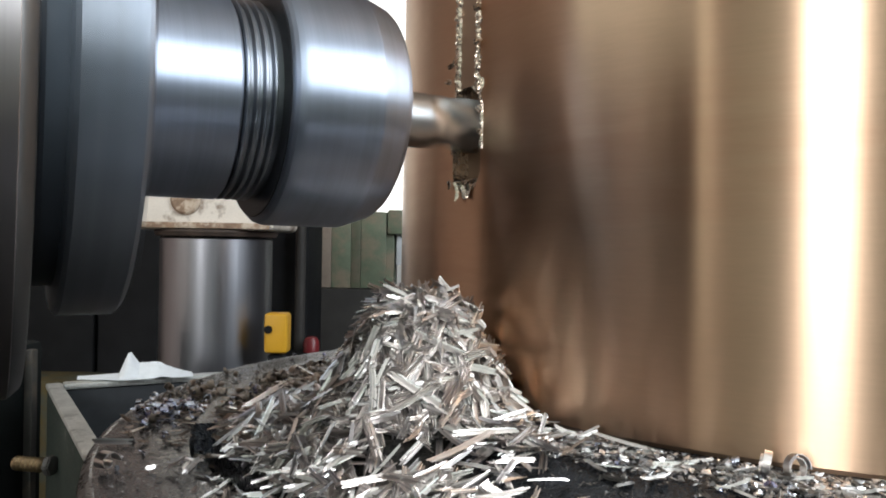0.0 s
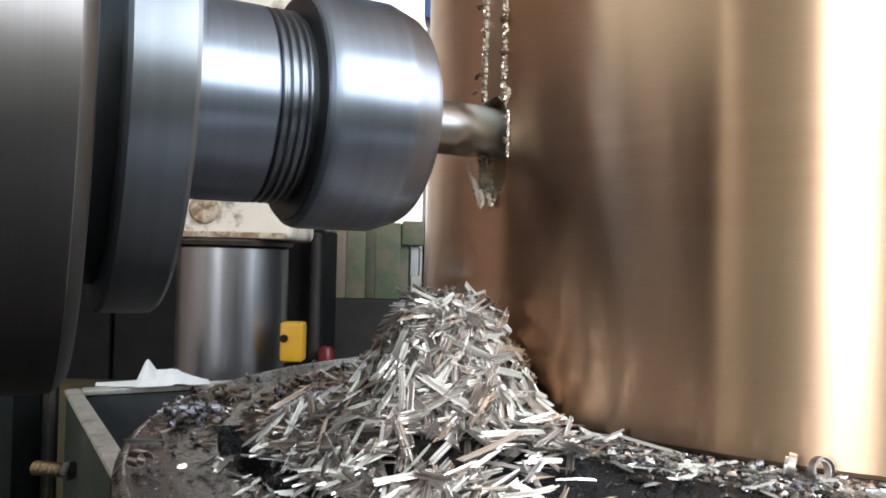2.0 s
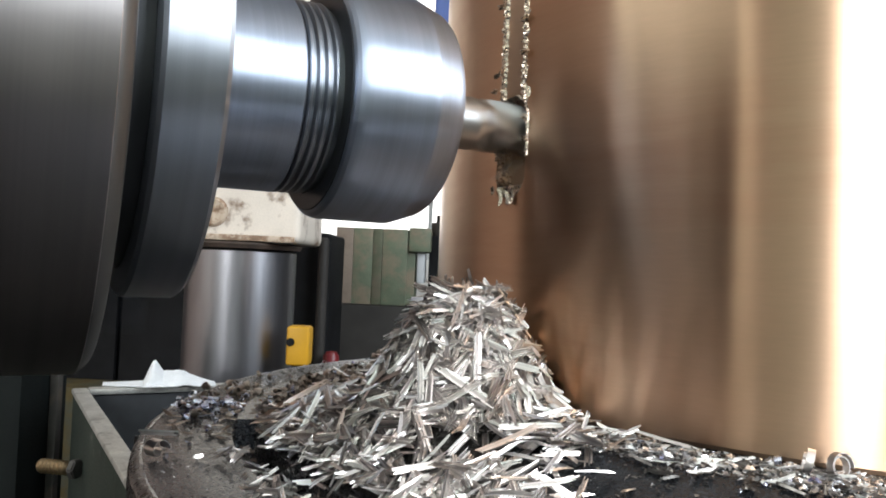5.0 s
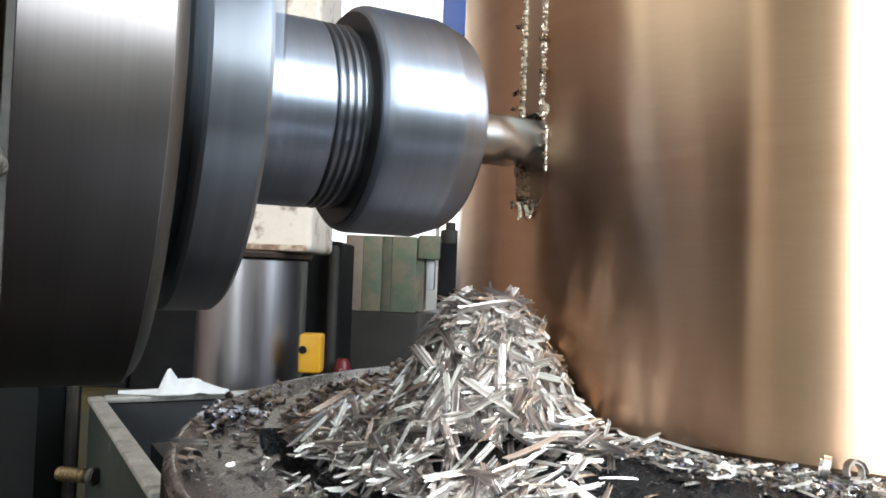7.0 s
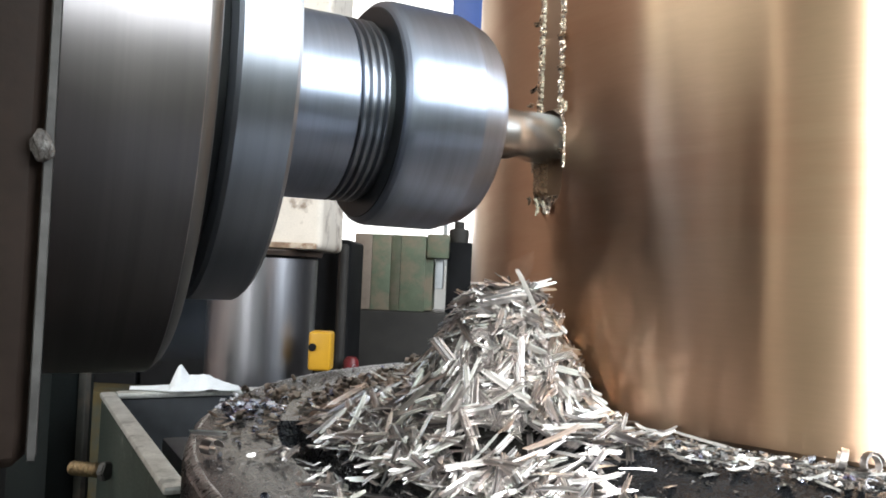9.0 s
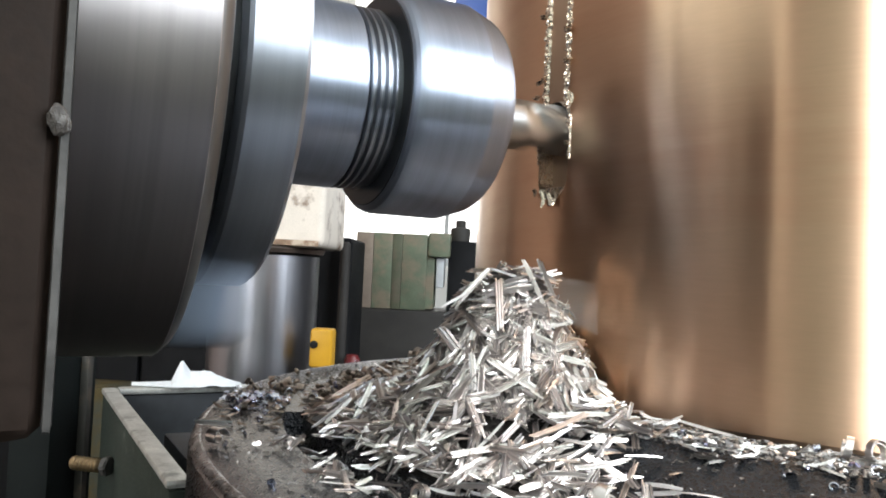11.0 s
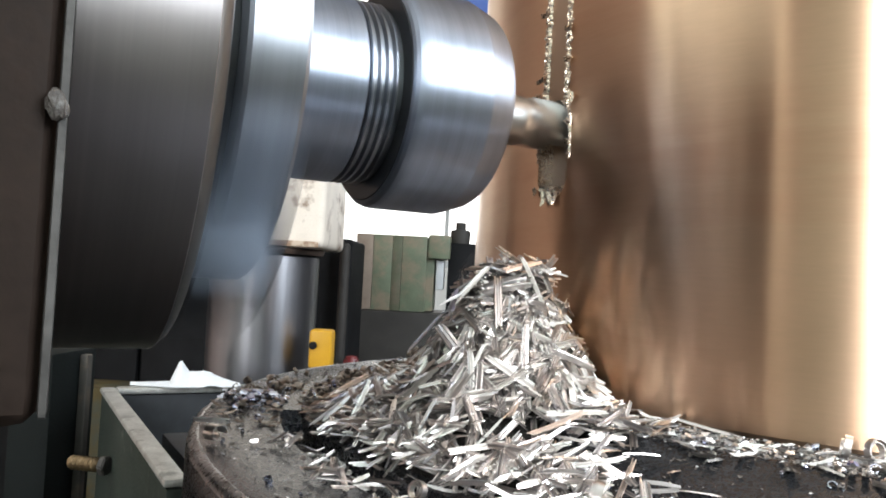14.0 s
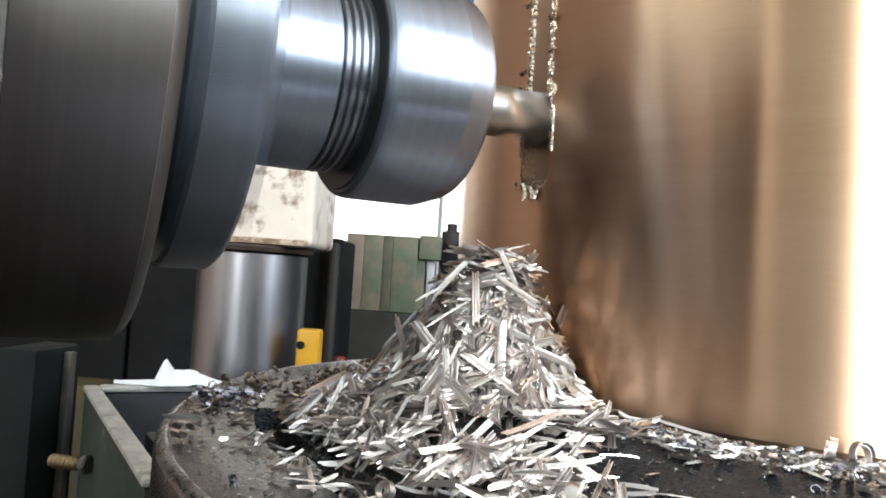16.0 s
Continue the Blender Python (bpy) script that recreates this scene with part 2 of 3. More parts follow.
tagged(part("floor", box_mesh("floor", (X0 - 0.2, Y0 - 0.2, Z0 - 0.1), (X1 + 0.2, Y1 + 0.2, Z0), "concrete", 0)),
       "oil-stained grey concrete workshop floor", "floor", kind="structure")
tagged(part("ceiling", box_mesh("ceiling", (X0 - 0.2, Y0 - 0.2, Z1), (X1 + 0.2, Y1 + 0.2, Z1 + 0.1), "ceiling", 0)),
       "plain grey workshop ceiling", "ceiling", kind="structure")
# out of view; dark grey so the spindle nose mirrors less light
wall_with_opening("wall_east", "x", X1 + 0.08, (Y0, Z0), (Y1, Z1), (-1.9, 0.6), (0.0, 2.7), 0.16, "dark_wall", "unseen workshop wall, dark grey to darken steel reflections, with a window opening")
wall_with_opening("wall_south", "y", Y0 - 0.08, (X0, Z0), (X1, Z1), (-1.72, 0.3), (-1.14, 2.1), 0.16, "wall", "stained plaster workshop wall with a tall window opening")
wall_with_opening("wall_north", "y", Y1 + 0.08, (X0, Z0), (X1, Z1), (-1.5, 0.12), (0.5, 1.55), 0.16, "white_wall", "whitewashed workshop wall with a bright window opening")
# out of view; its brown only tints the bronze's reflection
wall_with_opening("wall_west", "x", X0 - 0.08, (Y0, Z0), (Y1, Z1), (-2.2, 0.55), (0.05, 2.2), 0.16, "brown_wall", "unseen workshop wall, brown to tint the bronze reflection, with a window opening")
# added wall: hides the white north wall from the bronze's left side
tagged(part("wall_for_reflection", box_mesh("wall_for_reflection", (-1.43, 2.2, Z0), (-1.35, Y1 - 0.01, Z1 - 0.005), "brown_wall", 0)), "brown wall added to darken the reflection in the bronze", "wall", kind="structure")
# bars widened beyond a real frame to streak the bronze's reflection
window_frame("window_4", "x", X0 + 0.04, (-2.2, 0.55), (0.05, 2.2), 6, 0.17, "unseen grey window frame, bars widened to streak the bronze reflection")
window_frame("window_1", "x", X1 + 0.1, (-1.9, 0.6), (0.0, 2.7), 3, 0.02, "grey painted steel window frame in the plaster wall")
window_frame("window_2", "y", Y0 - 0.1, (-1.72, 0.3), (-1.14, 2.1), 1, 0.02, "tall grey painted steel window frame")
window_frame("window_3", "y", Y1 + 0.1, (-1.5, 0.12), (0.5, 1.55), 3, 0.02, "grey painted steel window frame in whitewashed wall")

glow = bpy.data.materials.new("bright_day")
glow.use_nodes = True
gn = glow.node_tree.nodes
em = gn.new("ShaderNodeEmission")
em.inputs[0].default_value, em.inputs[1].default_value = (1, 0.985, 0.96, 1), 2.2
glow.node_tree.links.new(em.outputs[0], gn["Material Output"].inputs[0])
M["bright_day"] = glow
tagged(part("backdrop", box_mesh("backdrop", (-2.6, Y1 + 0.6, -0.4), (1.6, Y1 + 0.62, 2.6), "bright_day", 0)), "overexposed daylight outside the window", "backdrop", kind="structure")

def chip_verts(rng, length, width, curl, ridges=3):
    """A milled sliver: a tight sheaf of sharp-backed needles side by side, with torn uneven ends."""
    v, f = [], []
    pitch = width / ridges
    skew, fan, twist = rng.uniform(-0.3, 0.3) * width, rng.uniform(-0.10, 0.16), rng.uniform(-0.2, 0.2)
    for k in range(ridges):
        q = (k + 0.5) / ridges - 0.5
        a, b = -0.5 + abs(rng.gauss(0, 0.08)), 0.5 - abs(rng.gauss(0, 0.10))
        h, drop = pitch * rng.uniform(0.35, 0.95), rng.uniform(-0.12, 0.12) * pitch
        tip = rng.uniform(0.35, 0.9), rng.uniform(0.25, 0.9)
        o = len(v)
        for w, wide in ((0.0, tip[0]), (0.2, 0.97), (0.55, 1.0), (0.85, 0.95), (1.0, tip[1])):
            u = a + (b - a) * w
            y = q * width * (1 + fan * u) + skew * u
            z = curl * u * u * length + twist * u * q * width + drop
            half = pitch * 0.5 * wide
            v += [Vector((u * length, y - half, z)), Vector((u * length, y + half, z)), Vector((u * length, y + 0.25 * half, z + h * wide))]
        for n in range(4):
            for c in range(3):
                d = (c + 1) % 3
                f.append((o + n * 3 + c, o + n * 3 + d, o + n * 3 + 3 + d, o + n * 3 + 3 + c))
        f += [(o, o + 2, o + 1), (o + 12, o + 13, o + 14)]
    return v, f


# ---- rotary table and bronze bushing ----------------------------------------
CX, CY, RB, ZB = 0.2065, 0.4123, 0.2275, 0.0216
AZ = radians(29.57)
SP = Vector((0.0, 0.2969, 0.1280))
D = Vector((math.cos(AZ), math.sin(AZ), 0))
CONTACT = 0.0085


def table_z(r):
    """Height of the table's top at a distance from its middle."""
    for (r0, z0), (r1, z1) in zip(TOP, TOP[1:]):
        if r0 >= r >= r1:
            return z0 + (z1 - z0) * (r0 - r) / (r0 - r1)
    return ZB if r < 0.21 else -0.1


TOP = [(0.358, -0.006), (0.3568, -0.002), (0.353, 0.0), (0.320, 0.0008), (0.3185, -0.009), (0.3105, -0.009), (0.3095, 0.0045),
       (0.285, 0.008), (0.262, 0.0188), (0.259, 0.0210), (0.254, 0.0216), (0.0, 0.0216)]
table = new("rotary_table")
table.matrix_world = pose(CX, CY, 0)
tagged(table, "dark oily cast-iron rotary table with stepped round top", "machine table")
part("tabletop", lathe_mesh("tabletop", [(z, r) for r, z in TOP[::-1]] + [(-0.012, 0.358), (-0.055, 0.358), (-0.058, 0.355)], "table_iron", "Z", 260,
     wobble=lambda z, r, a: (0.0025 if z == -0.009 and not radians(193) < a < radians(217) else z, r)), table)
part("rim_edge", lathe_mesh("rim_edge", [(-0.0030, 0.3574), (-0.0018, 0.35695), (-0.0003, 0.3552), (0.00025, 0.3538), (0.0001, 0.3532)], "rim_steel", "Z", 260, wobble=lambda z, r, a: (z, r + 0.0006 * noise.noise((a * 60, r * 900, 0)))), table, "bare bright worn edge")
part("table_body", lathe_mesh("table_body", [(-0.0585, 0.30), (-0.31, 0.30), (-0.322, 0.31)], "table_iron", "Z", 120), table, "dark iron drum below the top")


def slot_depth(u, z, side=0):
    """Depth of the milled keyway at u across and height z: deep where the cutter has been, shallow with ragged edges above."""
    deep_lo, deep_hi, w = 0.1105, 0.1298, 0.0100
    if deep_lo - w - 0.0015 < z < deep_hi + w:
        dz = max(deep_lo - z, z - deep_hi, 0)
        h = math.sqrt(max(0, w * w - dz * dz)) if dz < w else 0
        if abs(u) < h:
            if z < 0.1057:
                return 0.0022 + 0.0008 * noise.noise((u * 500, z * 700, 1))
            return 0.0065
        if abs(u) < h + 0.0013 and z > 0.1155:
            return -0.0003 - 0.0012 * abs(noise.noise((z * 1100, u * 700, 7)))
    if z > deep_hi:
        rag = 0.0009 * noise.noise((z * 420, 3.0 if u > 0 else 9.0, 0)) + 0.0005 * noise.noise((z * 1500, u * 300, 5))
        edge = abs(u) - 0.0060 - rag
        if edge < 0:
            return 0.0007
        if edge < 0.0028 + rag:
            return -0.0001 - (0.0015 if u > 0 else 0.0010) * abs(noise.noise((z * 900, u * 1000, 2)))
    return 0.0


def bronze_bushing():
    mid = math.atan2(SP.y - CY + CONTACT * D.y, SP.x - CX + CONTACT * D.x)
    us = [x * 0.0005 for x in range(-32, 33)]
    th = [mid + u / RB for u in us]
    rest, n = (2 * math.pi - (th[-1] - th[0])), 150
    th += [th[-1] + rest * i / n for i in range(1, n)]
    zs = [ZB, ZB + 0.0015, 0.05, 0.07, 0.085] + [0.0965 + i * 0.0005 for i in range(0, 260)] + [0.24, 0.28, 0.33, 0.38, 0.398, 0.40]
    verts, faces, mats = [], [], []
    c = len(th)
    for z in zs:
        for i, a in enumerate(th):
            d = slot_depth(us[i], z, 0) if i < len(us) else 0
            if z == ZB or z == 0.40:
                d += 0.0015
            verts.append(((RB - d) * math.cos(a), (RB - d) * math.sin(a), z))
    for k in range(len(zs) - 1):
        for i in range(c):
            j = (i + 1) % c
            faces.append((k * c + i, k * c + j, (k + 1) * c + j, (k + 1) * c + i))
            cut = 0
            if i < len(us) - 1:
                q = [slot_depth(us[x], y, 0) for x in (i, i + 1) for y in (zs[k], zs[k + 1])]
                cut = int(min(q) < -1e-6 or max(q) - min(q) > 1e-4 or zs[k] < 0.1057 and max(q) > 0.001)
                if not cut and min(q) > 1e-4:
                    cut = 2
            mats.append(cut)
    base = len(verts)
    for z, r in ((0.40, 0.14), (ZB, 0.14)):
        for a in th:
            verts.append((r * math.cos(a), r * math.sin(a), z))
    top = (len(zs) - 1) * c
    for i in range(c):
        j = (i + 1) % c
        faces += [(top + i, top + j, base + j, base + i), (base + i, base + j, base + c + j, base + c + i), (base + c + i, base + c + j, j, i)]
        mats += [0, 0, 0]
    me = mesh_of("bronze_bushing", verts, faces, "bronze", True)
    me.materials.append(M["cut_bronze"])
    me.materials.append(M["shaded_slot_floor"])
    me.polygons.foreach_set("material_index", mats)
    ob = part("bronze_bushing", me)
    ob.matrix_world = pose(CX, CY, 0)
    for n, (u, z, turn, size) in enumerate(((-0.0112, 0.1435, 70, 0.5), (0.0120, 0.1395, 10, 0.45), (-0.0095, 0.150, 100, 0.6), (0.0105, 0.122, 80, 0.3), (0.0102, 0.130, 60, 0.3),
                                            (-0.0105, 0.104, 30, 0.35), (-0.0040, 0.1008, 10, 0.6), (0.0035, 0.1005, 165, 0.55), (0.0006, 0.1006, 30, 0.45), (0.0090, 0.155, 80, 0.4), (0.0085, 0.168, 95, 0.4), (-0.0085, 0.177, 85, 0.5))):
        a = mid + u / RB
        flake = part("burr", mesh_of("burr", *chip_verts(random.Random(n), 0.012 * size, 0.0022, 0.7, 2), "cut_bronze"), ob, "bright torn burr")
        flake.matrix_local = Matrix.Translation(((RB + 0.0008) * math.cos(a), (RB + 0.0008) * math.sin(a), z)) @ pose(0, 0, 0, 0, 90, math.degrees(a)) @ pose(0, 0, 0, 0, 0, turn)
    tagged(ob, "large turned bronze bushing with a milled keyway slot", "bushing")
    return ob


bushing = bronze_bushing()

# added below the view so the nose's underside reflects something dark
bed = part("machine_bed", box_mesh("machine_bed", (-1.3, -0.95, Z0), (1.3, 0.95, -0.322), "bed_paint", 0.02, 3))
tagged(bed, "unseen dark bed added under the rotary table to darken the nose reflection", "machine bed")

# ---- milling head -------------------------------------------------------------
head = new("milling_head")
tagged(head, "milling machine spindle head with steel nose, collet chuck and end mill", "milling machine")
head.matrix_world = Matrix.Translation(SP) @ pose(0, 0, 0, 0, 0, 29.57)

nose = part("spindle_nose", lathe_mesh("spindle_nose", [(-0.30, 0.0), (-0.30, 0.0899), (-0.1418, 0.0899), (-0.1416, 0.0897), (-0.1416, 0.0)],
            "nose_steel", "X", 160), head, "dark ground steel spindle nose")
part("flange", lathe_mesh("flange", [(-0.1383, 0.055), (-0.1308, 0.055), (-0.1305, 0.0662), (-0.1294, 0.0675), (-0.1152, 0.0675), (-0.1139, 0.0663), (-0.1137, 0.0325)],
     "flange_steel", "X", 140), nose, "bright ground tool-holder flange")
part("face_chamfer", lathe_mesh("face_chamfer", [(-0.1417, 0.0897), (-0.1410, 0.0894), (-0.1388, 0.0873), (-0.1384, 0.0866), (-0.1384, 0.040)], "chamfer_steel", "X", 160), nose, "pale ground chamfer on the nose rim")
# black ring paints the shade inside the gap
part("gap_shade_ring", lathe_mesh("gap_shade_ring", [(-0.1380, 0.0590), (-0.1309, 0.0590)], "black_steel_and_shade", "X", 100), nose, "gap between nose and flange, its shade a black ring")
for k in (0, 180):
    key = part("drive_key", box_mesh("drive_key", (-0.1383, -0.0175, 0.050), (-0.1165, 0.0175, 0.0862), "key_steel", 0.0022, 3), nose, "bright ground steel drive key",
               pose(0, 0, 0, k, 0, 0))
    part("key_screw", lathe_mesh("key_screw", [(0.0862, 0.0062), (0.0866, 0.0060), (0.0866, 0.0034), (0.0842, 0.0032), (0.0842, 0.0)], "black_steel_and_shade", "Z", 24), key, "socket screw", pose(-0.1275, 0, 0))
part("holder_shank", lathe_mesh("holder_shank", [(-0.1136, 0.0319), (-0.0844, 0.0319), (-0.0836, 0.0310)], "ground_steel", "X", 120), nose)


def thread_profile():
    out = [(-0.0837, 0.0300)]
    for i in range(4):
        s = -0.0834 + i * 0.0027
        out += [(s, 0.0304), (s + 0.0007, 0.0318), (s + 0.0013, 0.0318), (s + 0.0020, 0.0304)]
    return out + [(-0.0680, 0.0304)]


part("thread", lathe_mesh("thread", thread_profile(), "thread_steel", "X", 110), nose, "coarse steel thread ridges")
part("collet_nut", lathe_mesh("collet_nut", [(-0.0712, 0.0304), (-0.0712, 0.0366), (-0.0705, 0.0380), (-0.0695, 0.0390), (-0.0682, 0.0395), (-0.0668, 0.0397), (-0.0428, 0.0397), (-0.0421, 0.0395), (-0.0337, 0.0367), (-0.0322, 0.0357),
     (-0.0311, 0.0340), (-0.0303, 0.0318), (-0.0307, 0.0160), (-0.0305, 0.0095)], "ground_steel", "X", 150, crease=14), nose, "bright round collet nut with chamfered edges")
# rear of the same nut; the black colour stands for its shade
part("nut_shoulder", lathe_mesh("nut_shoulder", [(-0.0716, 0.0305), (-0.0716, 0.0368), (-0.0713, 0.0371)], "black_steel_and_shade", "X", 120), nose, "rear face of the nut, its shade put in as black")


def end_mill():
    s0, s1, steps, n = -0.034, CONTACT + 0.0062, 60, 64
    verts, faces = [], []
    for k in range(steps + 1):
        s = s0 + (s1 - s0) * k / steps
        f = min(1, max(0, (s + 0.010) / 0.008))
        twist = (s - s0) * math.tan(radians(34)) / 0.010
        for i in range(n):
            a = 2 * math.pi * i / n
            ph = (a * 4 / (2 * math.pi)) % 1
            cutr = 0.010 if ph < 0.22 else 0.0097 - 0.0026 * math.sin(math.pi * (ph - 0.22) / 0.78) ** 0.7
            r = 0.00985 * (1 - f) + cutr * f
            verts.append((s, r * math.cos(a + twist), r * math.sin(a + twist)))
    for k in range(steps):
        for i in range(n):
            j = (i + 1) % n
            faces.append((k * n + i, (k + 1) * n + i, (k + 1) * n + j, k * n + j))
    faces.append(tuple(range(steps * n, steps * n + n)))
    return mesh_of("end_mill", verts, faces, "tool_steel", True)


part("end_mill", end_mill(), nose, "steel end mill with helical flutes")
# headstock: its near corner stands beside the nose
housing = part("headstock", box_mesh("headstock", (-0.42, -0.114, -0.093), (-0.1721, 0.24, 0.098), "housing", 0.006, 3), head, "dark brown painted cast headstock")
part("edge_strip", box_mesh("edge_strip", (-0.1729, -0.1145, -0.091), (-0.1711, -0.1120, 0.096), "worn_edge", 0.0015), housing, "worn pale metal edge")


def hex_bolt(name, r, h, mat):
    bm = bmesh.new()
    bmesh.ops.create_cone(bm, cap_ends=True, segments=6, radius1=r, radius2=r, depth=h)
    bmesh.ops.bevel(bm, geom=bm.edges[:], offset=r * 0.12, segments=2, affect="EDGES")
    return from_bm(name, bm, mat)




def caked_bolt():
    """A small bolt head under a ragged lump of grease and grit."""
    bm = bmesh.new()
    bmesh.ops.create_icosphere(bm, subdivisions=3, radius=0.0018)
    for v in bm.verts:
        n = noise.noise(v.co * 620) + 0.5 * noise.noise(v.co * 1500)
        v.co = Vector((v.co.x, v.co.y * 0.7, v.co.z * 1.45)) * (1 + 0.38 * n)
    return from_bm("bolt", bm, "caked_grease")


part("bolt", caked_bolt(), housing, "bolt head caked with grease and grit", pose(-0.1730, -0.1150, -0.0375))

# ---- chips ---------------------------------------------------------------------
PILE = Vector((-0.007, 0.276))


def pile_top(x, y, grow):
    """Height of the heap's surface; grow: 0 at the clip's start, 1 at its end."""
    d = math.hypot((x - PILE.x) * 1.0, (y - PILE.y) * 0.9)
    base = table_z(math.hypot(x - CX, y - CY))
    summit = 0.059 + 0.014 * grow
    cone = summit - 1.50 * max(0, d - 0.0125) - 0.004 * noise.noise((x * 60, y * 60, 1))
    spread = 0.0325 - 0.22 * d
    fade = min(1, max(0, (0.313 - math.hypot(x - CX, y - CY)) / 0.022))
    cone, spread = base + (cone - base) * fade, base + (spread - base) * fade
    return max(base, cone if cone > spread else spread + 0.3 * max(0, cone - spread + 0.006))


def curl_verts(rng, radius, width, turns, thick=0.0003):
    v, f, n = [], [], int(12 * turns) + 4
    for i in range(n + 1):
        a = 2 * math.pi * turns * i / n
        r = radius * (1 - 0.45 * i / n)
        for j, t in ((0, 0), (1, 0), (1, thick), (0, thick)):
            rr = r - t
            v.append(Vector((rr * math.cos(a), (j - 0.5) * width + 0.5 * width * i / n, rr * math.sin(a) + radius)))
    for i in range(n):
        for j in range(4):
            f.append((i * 4 + j, i * 4 + (j + 1) % 4, (i + 1) * 4 + (j + 1) % 4, (i + 1) * 4 + j))
    return v, f


def bare_patch(x, y):
    """Dark oily spots of the table that the chips leave open."""
    return ((x + 0.006) / 0.022) ** 2 + ((y - 0.226) / 0.013) ** 2 < 1


class Heap:
    def __init__(self):
        self.v, self.f = [], []

    def add(self, vf, m):
        o = len(self.v)
        self.v += [m @ p for p in vf[0]]
        self.f += [tuple(i + o for i in q) for q in vf[1]]


def inside_bushing(x, y, gap=0.002):
    return math.hypot(x - CX, y - CY) < RB + gap


def lie(rng, x, y, z, steep=0.35, grow=0.0):
    """A resting pose: any way round, flat on the slope below and tilted a little."""
    e = 0.004
    gx = (pile_top(x + e, y, grow) - pile_top(x - e, y, grow)) / (2 * e)
    gy = (pile_top(x, y + e, grow) - pile_top(x, y - e, grow)) / (2 * e)
    if pile_top(x, y, grow) - table_z(math.hypot(x - CX, y - CY)) < 0.004:
        gx = gy = 0
    up = Vector((-max(-1.2, min(1.2, gx)), -max(-1.2, min(1.2, gy)), 1)).normalized()
    slope = Vector((0, 0, 1)).rotation_difference(up).to_matrix().to_4x4()
    return Matrix.Translation((x, y, z)) @ slope @ pose(0, 0, 0, rng.gauss(0, 40 * steep), rng.gauss(0, 34 * steep), rng.uniform(0, 360))


rng = random.Random(7)
heap = Heap()
count = 0
while count < 1900:
    r = abs(rng.gauss(0, 0.055)) if rng.random() < 0.7 else rng.uniform(0.02, 0.14)
    a = rng.uniform(0, 2 * math.pi)
    x, y = PILE.x + r * math.cos(a), PILE.y + r * math.sin(a)
    rc = math.hypot(x - CX, y - CY)
    if rc < RB + 0.006 or rc > 0.314 or y < 0.12 or bare_patch(x, y) and rng.random() < 0.93:
        continue
    if rc > 0.304 and rng.random() < (0.93 if y > 0.25 else 0.75) or 0.256 < rc < 0.284 and y < 0.262 and math.hypot(x - PILE.x, y - PILE.y) > 0.050 and rng.random() < 0.86 or x > 0.03 and rng.random() < 0.88:
        continue
    z = pile_top(x, y, 0)
    thick = max(0, z - table_z(rc))
    zz = z - rng.random() * min(thick, 0.005) + 0.0004
    length = 0.0215 * rng.triangular(0.45, 1.35, 0.9)
    heap.add(chip_verts(rng, length, rng.triangular(0.0010, 0.0044, 0.0022), rng.gauss(0.02, 0.08), rng.choice((3, 3, 4))),
             lie(rng, x, y, zz, 0.36 if r < 0.05 else 0.30))
    count += 1
for i in range(850):
    x, y = rng.gauss(-0.030, 0.042), rng.uniform(0.165, 0.262)
    rc = math.hypot(x - CX, y - CY)
    if x < 0.04 and RB + 0.01 < rc < 0.314 and not (0.258 < rc < 0.276 and rng.random() < 0.75) and not (bare_patch(x, y) and rng.random() < 0.93):
        heap.add(chip_verts(rng, 0.0130 * rng.uniform(0.5, 1.3), rng.triangular(0.0010, 0.0034, 0.0018), rng.gauss(0.04, 0.12), rng.choice((2, 3, 4))),
                 lie(rng, x, y, pile_top(x, y, 0) + rng.uniform(0.0005, 0.004), 0.42))
# broken chips that spill over the groove towards the rim
for i in range(520):
    x, y = rng.gauss(-0.058, 0.026), rng.uniform(0.165, 0.285)
    rc = math.hypot(x - CX, y - CY)
    if 0.285 < rc < 0.331 and (rc < 0.322 or rng.random() < 0.4):
        up = 0.0042 if 0.309 < rc < 0.320 else 0.0008
        heap.add(chip_verts(rng, 0.0105 * rng.uniform(0.4, 1.3), rng.triangular(0.0008, 0.0030, 0.0016), rng.gauss(0.04, 0.15), rng.choice((2, 3, 3))),
                 pose(x, y, max(pile_top(x, y, 0), table_z(rc)) + up + rng.uniform(0, 0.0015), rng.gauss(0, 16), rng.gauss(0, 14), rng.uniform(0, 360)))
pile = part("metal_chip_pile", mesh_of("metal_chip_pile", heap.v, heap.f, "chip"))
tagged(pile, "heap of bright needle-like milled bronze chips on the table", "metal chips", kind="stuff")
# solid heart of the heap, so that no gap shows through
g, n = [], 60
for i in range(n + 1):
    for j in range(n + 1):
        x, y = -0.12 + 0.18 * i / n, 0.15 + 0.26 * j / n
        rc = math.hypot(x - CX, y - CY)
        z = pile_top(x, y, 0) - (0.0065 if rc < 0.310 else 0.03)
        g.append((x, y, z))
# near-black colour paints the shade in the gaps between chips
M["chip_gap_shade"] = material("chip_gap_shade", (0.055, 0.05, 0.046), 0.5, 0.9, 0.4, 400, bump=1.0, fine=900)
part("chip_bed", mesh_of("chip_bed", g, [(i * (n + 1) + j, (i + 1) * (n + 1) + j, (i + 1) * (n + 1) + j + 1, i * (n + 1) + j + 1) for i in range(n) for j in range(n)], "chip_gap_shade", True), pile, "packed swarf below the chips, gap shade in its dark colour")

# single chips that lie on top of the heap
CHIPS = [mesh_of("chip", *chip_verts(rng, 0.0205 * rng.uniform(0.7, 1.25), rng.uniform(0.0016, 0.0042), rng.gauss(0.01, 0.05), rng.choice((3, 4, 4))), "chip") for _ in range(30)]
k = 0
